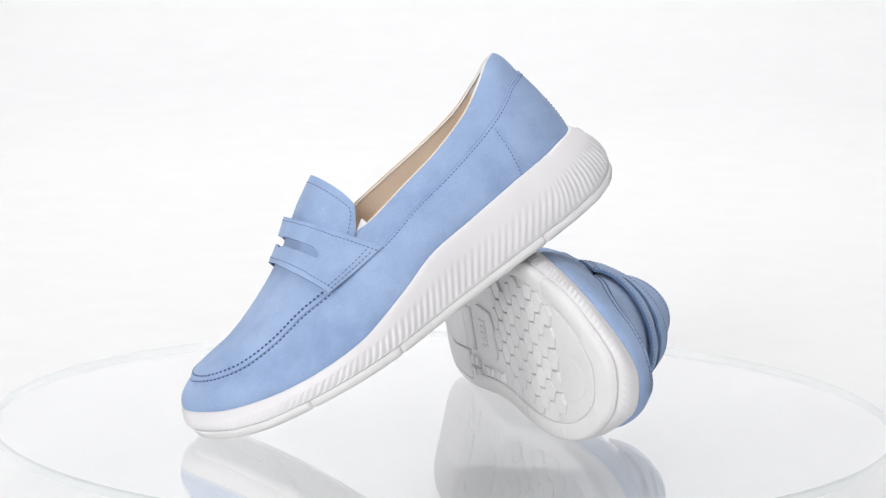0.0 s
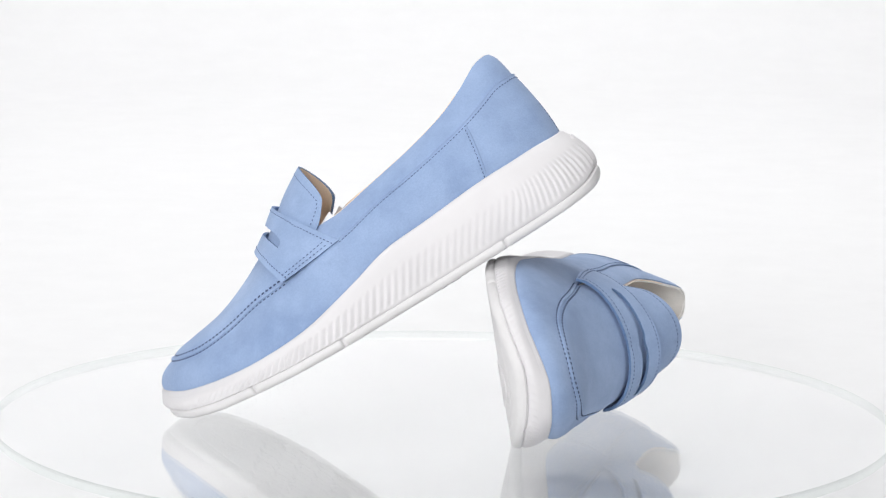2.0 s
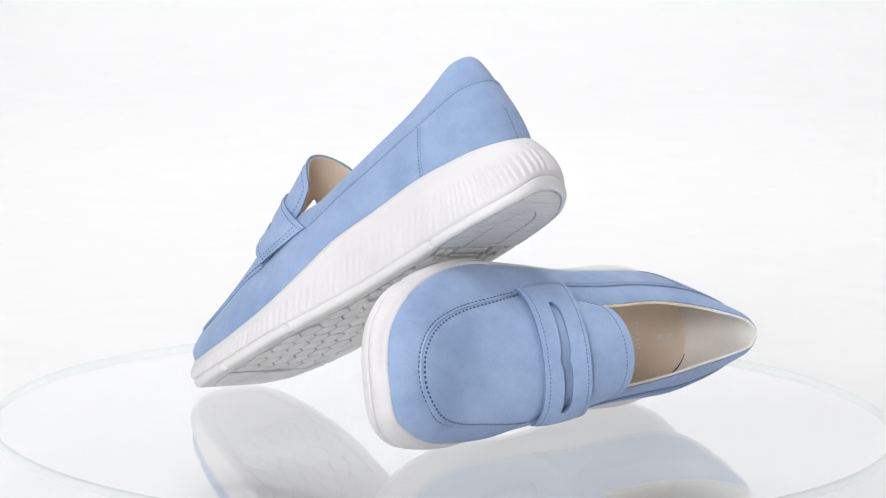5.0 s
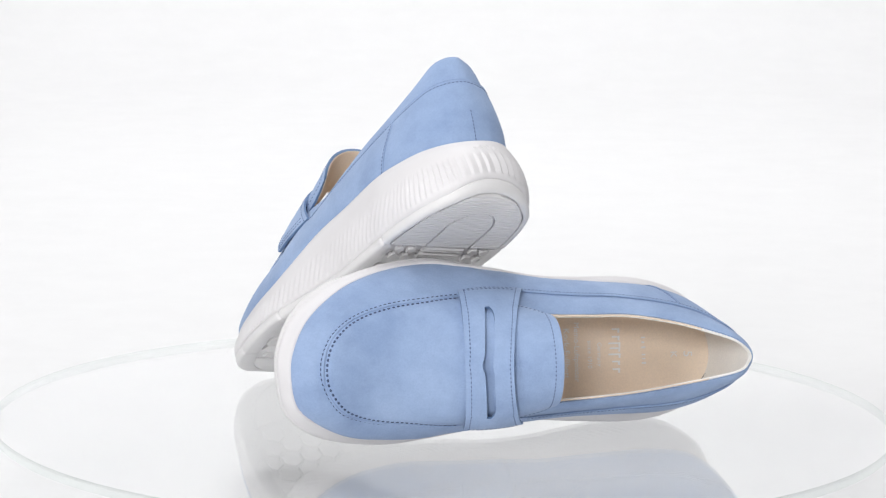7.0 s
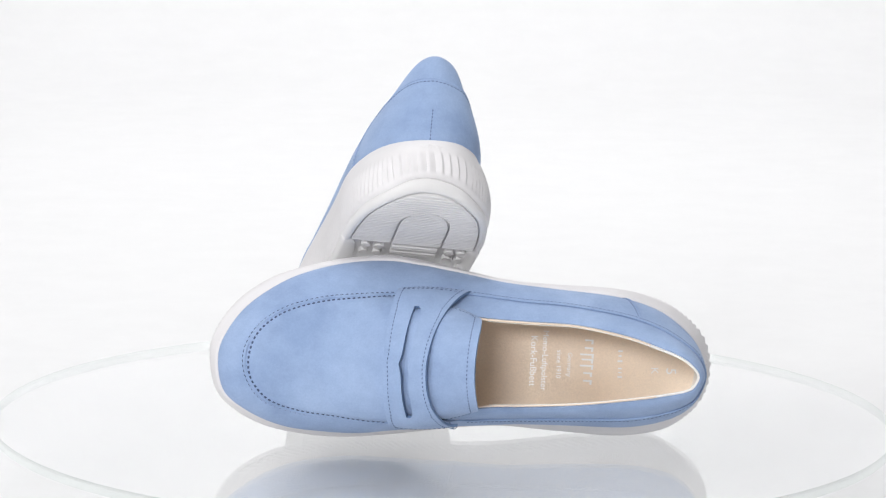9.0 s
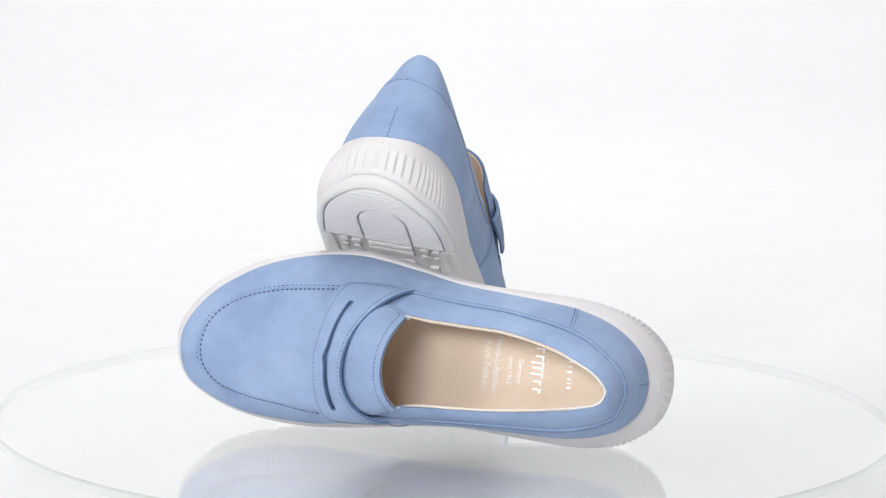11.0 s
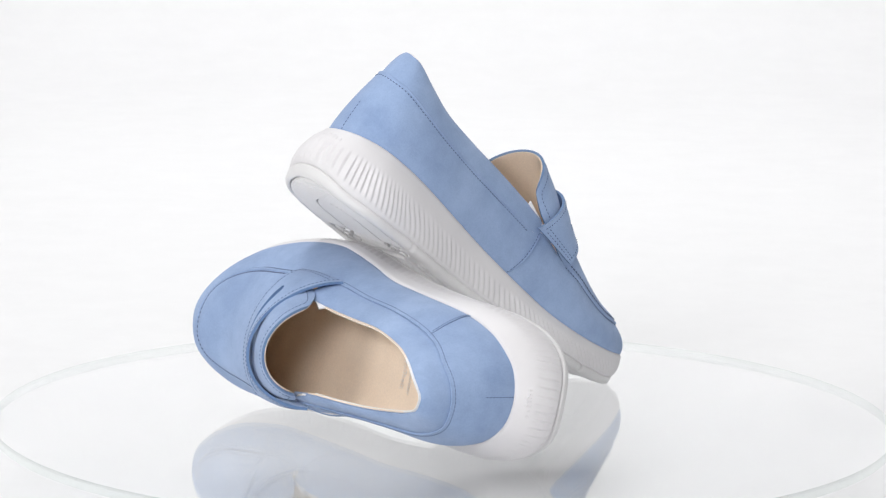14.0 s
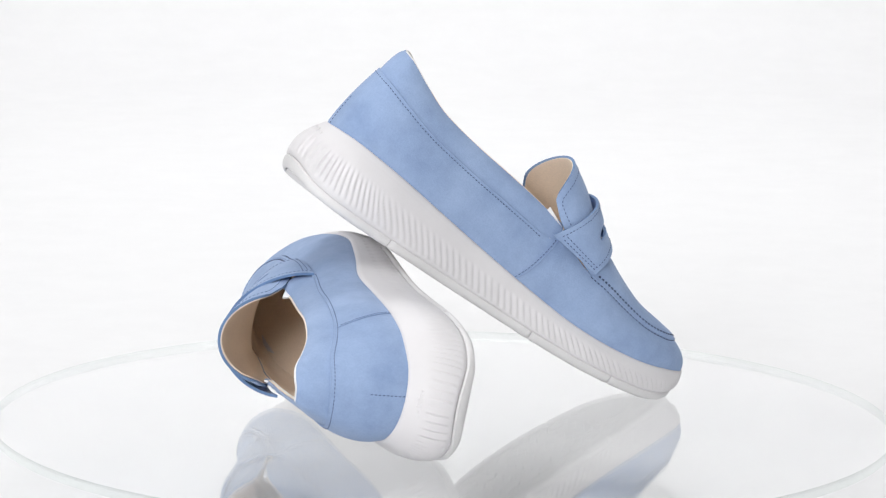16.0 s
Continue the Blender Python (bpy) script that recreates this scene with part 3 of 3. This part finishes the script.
    # small splits in the rim
    split = sum(np.exp(-((O[:, 0] - x) / 0.9) ** 2) for x in (48, 145, 199))
    width = np.interp(O[:, 0], [-13, 46, 50, 60, 254], [3.0, 3.6, 7.0, 8.5, 9.0])

    def ring(inset, dz):
        inset = inset + 0 * ko
        xy = O - out * inset[:, None]
        return np.c_[xy, underside(xy[:, 0]) + dz]
    rimz = [ring(0.9, 5.1), ring(0.0 + 1.3 * split, 4.9), ring(-0.6 + 1.6 * split, 3.6), ring(-0.3 + 1.6 * split, 1.6), ring(0.6 + 1.2 * split, 0.5),
            ring(1.8, 0.9 * split), ring(width - 0.5, 0.9 * split), ring(width, 0.3), ring(width + 0.1, np.interp(O[:, 0], [60, 108, 204, 208, 254], [2.0, 1.5, 1.5, 0.9, 0.9]))]
    mid = np.c_[np.clip(O[:, 0], 24, 215), 0 * ko - 0.5]

    def depth(x):
        return np.interp(x, [60, 108, 204, 208, 254], [2.0, 1.5, 1.5, 0.9, 0.9])
    inner = rimz[-1]
    for q in np.linspace(0.15, 1, 8):
        xy = inner[:, :2] * (1 - q) + mid[:, :2] * q
        rimz.append(np.c_[xy, underside(xy[:, 0]) + depth(xy[:, 0])])
    v, f = rows_mesh(np.stack(rimz, 1))
    outsole = put("outsole", v, f, RUBBER, label="off-white rubber outsole with a moulded tread", sharp=35)
    pad = O - out * (width + 0.9)[:, None]
    half = n2 // 2

    def reach(x):
        """Inner and outer limit of the tread field at x."""
        a, b = pad[:half], pad[half:][::-1]
        oa, ob = np.argsort(a[:, 0]), np.argsort(b[:, 0])
        return float(np.interp(x, b[ob, 0], b[ob, 1])), float(np.interp(x, a[oa, 0], a[oa, 1]))

    def block(name, shape, height=2.0, label="", top_at=0.0, mat=RUBBER):
        """A raised tread block over a closed plan shape."""
        shape = np.asarray(shape, float)
        c = shape.mean(0)
        g = []
        for r, hgt in ((1.0, height), (1.0, 0.3), (0.96, 0.04), (0.9, 0.0), (0.45, 0.0), (0.0, 0.0)):
            xy = c + (shape - c) * r
            g.append(np.c_[xy, underside(xy[:, 0]) + hgt + top_at])
        v, f = rows_mesh(np.stack(g, 1))
        return put(name, v, f, mat, outsole, label, sharp=35)

    def bars(v, f, x, pitch, spans, depth=1.9):
        """One rib across; spans gives the two ends of each run at any x."""
        h = pitch * 0.47
        for n in range(len(spans(x))):
            k0 = len(v)
            if spans(x)[n][1] - spans(x)[n][0] < 0.8:
                continue
            for dx, dz in ((-h, depth), (-h, 0.8), (-h * 0.5, 0.0), (h * 0.5, 0.0), (h, 0.8), (h, depth)):
                z = float(underside(x + dx)) + dz
                runs = spans(x + dx)
                a, b = runs[min(n, len(runs) - 1)] if len(runs) == len(spans(x)) else spans(x)[n]
                v.extend([(x + dx, a, z), (x + dx, b, z)])
            f.extend([[k0 + 2 * i + 2, k0 + 2 * i + 3, k0 + 2 * i + 1, k0 + 2 * i] for i in range(5)])
            f.extend([[k0 + 2 * i for i in range(6)], [k0 + 2 * i + 1 for i in reversed(range(6))]])

    # heel pad: fine ribs round a long oval that is ribbed too
    def oval_half(x):
        return 13.2 if x > 25 else 13.2 * math.sqrt(max(0.0, 1 - ((25 - x) / 16.5) ** 2))

    def pad_spans(x):
        lo, hi = reach(x)
        w2 = oval_half(x)
        return [(lo, -w2 - 0.6), (w2 + 0.6, hi)] if w2 > 0 else [(lo, hi)]

    def oval_spans(x):
        return [(-oval_half(x) + 0.8, oval_half(x) - 0.8)]
    v, f, ov, of = [], [], [], []
    for x in np.arange(-5.0, 47.5, 1.9):
        bars(v, f, x, 1.9, pad_spans)
        if oval_half(x) > 1.5:
            bars(ov, of, x, 1.9, oval_spans)
    tagged(put("heel_pad", v, f, RUBBER, outsole, "finely ribbed heel pad of the tread", sharp=25), kind="stuff")
    tagged(put("heel_oval", ov, of, RUBBER, outsole, "ribbed oval in the middle of the heel", sharp=25), kind="stuff")
    for x in (50, 56.5):
        v, f = [], []
        for xx in (x + 1, x + 3.2):
            bars(v, f, xx, 2.2, lambda q: [(-12, 12)])
        put("tread_bar", v, f, RUBBER, outsole, sharp=25)
    rnd = random.Random(3)
    ang = np.linspace(0, 2 * math.pi, 13)[:-1]
    for x in (53, 61):
        for y in (-25, -18.5, 18.5, 25.5):
            block("tread_lug", [(x + 3.0 * math.cos(a) + rnd.uniform(-0.4, 0.4), y + 2.5 * math.sin(a) + rnd.uniform(-0.3, 0.3)) for a in ang])
    # waist panel with two rows of small raised bars
    panel = block("waist_panel", [(70, -11), (78, -14), (102, -12), (106, -8), (106, 9), (102, 14), (78, 16), (70, 12)], label="smooth panel in the waist of the sole")
    v, f = [], []
    for x0, wide, ys in ((84, 4.6, (8, 4.5, 1, -2.5, -6)), (91, 2.2, (8, 5.8, 3.6, 1.4, -0.8, -3, -5.2))):
        for y in ys:
            k0 = len(v)
            for dz in (0.2, -0.5):
                v += [(x0 + a * wide / 2, y + b * 0.6, float(underside(x0)) + dz) for a, b in ((-1, -1), (1, -1), (1, 1), (-1, 1))]
            f += [[k0 + 7, k0 + 6, k0 + 5, k0 + 4]] + [[k0 + a, k0 + b, k0 + b + 4, k0 + a + 4] for a, b in ((1, 0), (2, 1), (3, 2), (0, 3))]
    put("waist_mark", v, f, RUBBER, outsole, "small raised marks on the waist panel")
    for x in (72, 80, 88, 96, 104):
        lo, hi = reach(x)
        for y in (lo + 2.8, hi - 2.8):
            block("tread_lug", [(x, y - 2.4), (x + 5.6, y - 2.9), (x + 6.4, y + 2), (x + 1, y + 2.4)])
    # long six-sided lugs across the ball of the foot
    for row, x in enumerate(np.arange(114, 201, 10.6)):
        y = -46 + (5.9 if row % 2 else 0)
        while y < 52:
            lo, hi = reach(x)
            if lo + 2.5 < y < hi - 2.5:
                shape = np.array([(x + 6.6, y), (x + 3.3, y + 5.4), (x - 3.3, y + 5.4), (x - 6.6, y), (x - 3.3, y - 5.4), (x + 3.3, y - 5.4)]) 
                shape[:, 1] = np.clip(shape[:, 1], lo + 0.2, hi - 0.2)
                shape[:, 0] = np.clip(shape[:, 0], 108, 205)
                block("tread_lug", shape, 1.6)
            y += 11.8
    # smooth toe pad with a raised inner tongue
    lo, hi = reach(207)
    arc_pts = [p for p in pad[::12] if p[0] > 207]
    toe = sorted(arc_pts, key=lambda p: math.atan2(p[1] + 5, p[0] - 207))
    block("toe_pad", [(207, lo + 0.5)] + [tuple(p) for p in toe] + [(207, hi - 0.5)], label="smooth toe pad of the tread")
    block("toe_tongue", [(207, -19)] + [(215 + 18 * math.cos(a), -7 + 12 * math.sin(a)) for a in np.linspace(-math.pi / 2, math.pi / 2, 17)] + [(207, 5)],
          1.0, "rounded tongue on the toe pad", -0.6)
    return thing


disc = turntable()
left_shoe = build_shoe(1)
right_shoe = build_shoe(-1)


def axes(forward, across, up, x, y, z):
    m = Matrix((forward, across, up)).transposed().to_4x4()
    return Matrix.Translation((x, y, z)) @ m.to_quaternion().to_matrix().to_4x4() @ Matrix.Translation((0, 0, -0.046))


# places on the disc at the moment when it has turned half its way
LEFT_AT = axes((-0.3283, 0.7880, -0.5208), (-0.9412, -0.3197, 0.1096), (-0.0801, 0.5261, 0.8466), 0.00416, -0.05787, 0.15924)
RIGHT_AT = axes((-0.9358, -0.3465, 0.0651), (0.0010, -0.1874, -0.9823), (0.3526, -0.9191, 0.1757), 0.14002, -0.03052, 0.03760)


def motions():
    """The disc turns at an even rate and carries both shoes."""
    for thing, at in ((disc, Matrix.Translation((0, 0, -0.0009))), (left_shoe, LEFT_AT), (right_shoe, RIGHT_AT)):
        walk(thing, [(t / 4, Matrix.Rotation(radians(TURN_RATE * (t / 4 - 8)), 4, "Z") @ at) for t in range(65)])


motions()
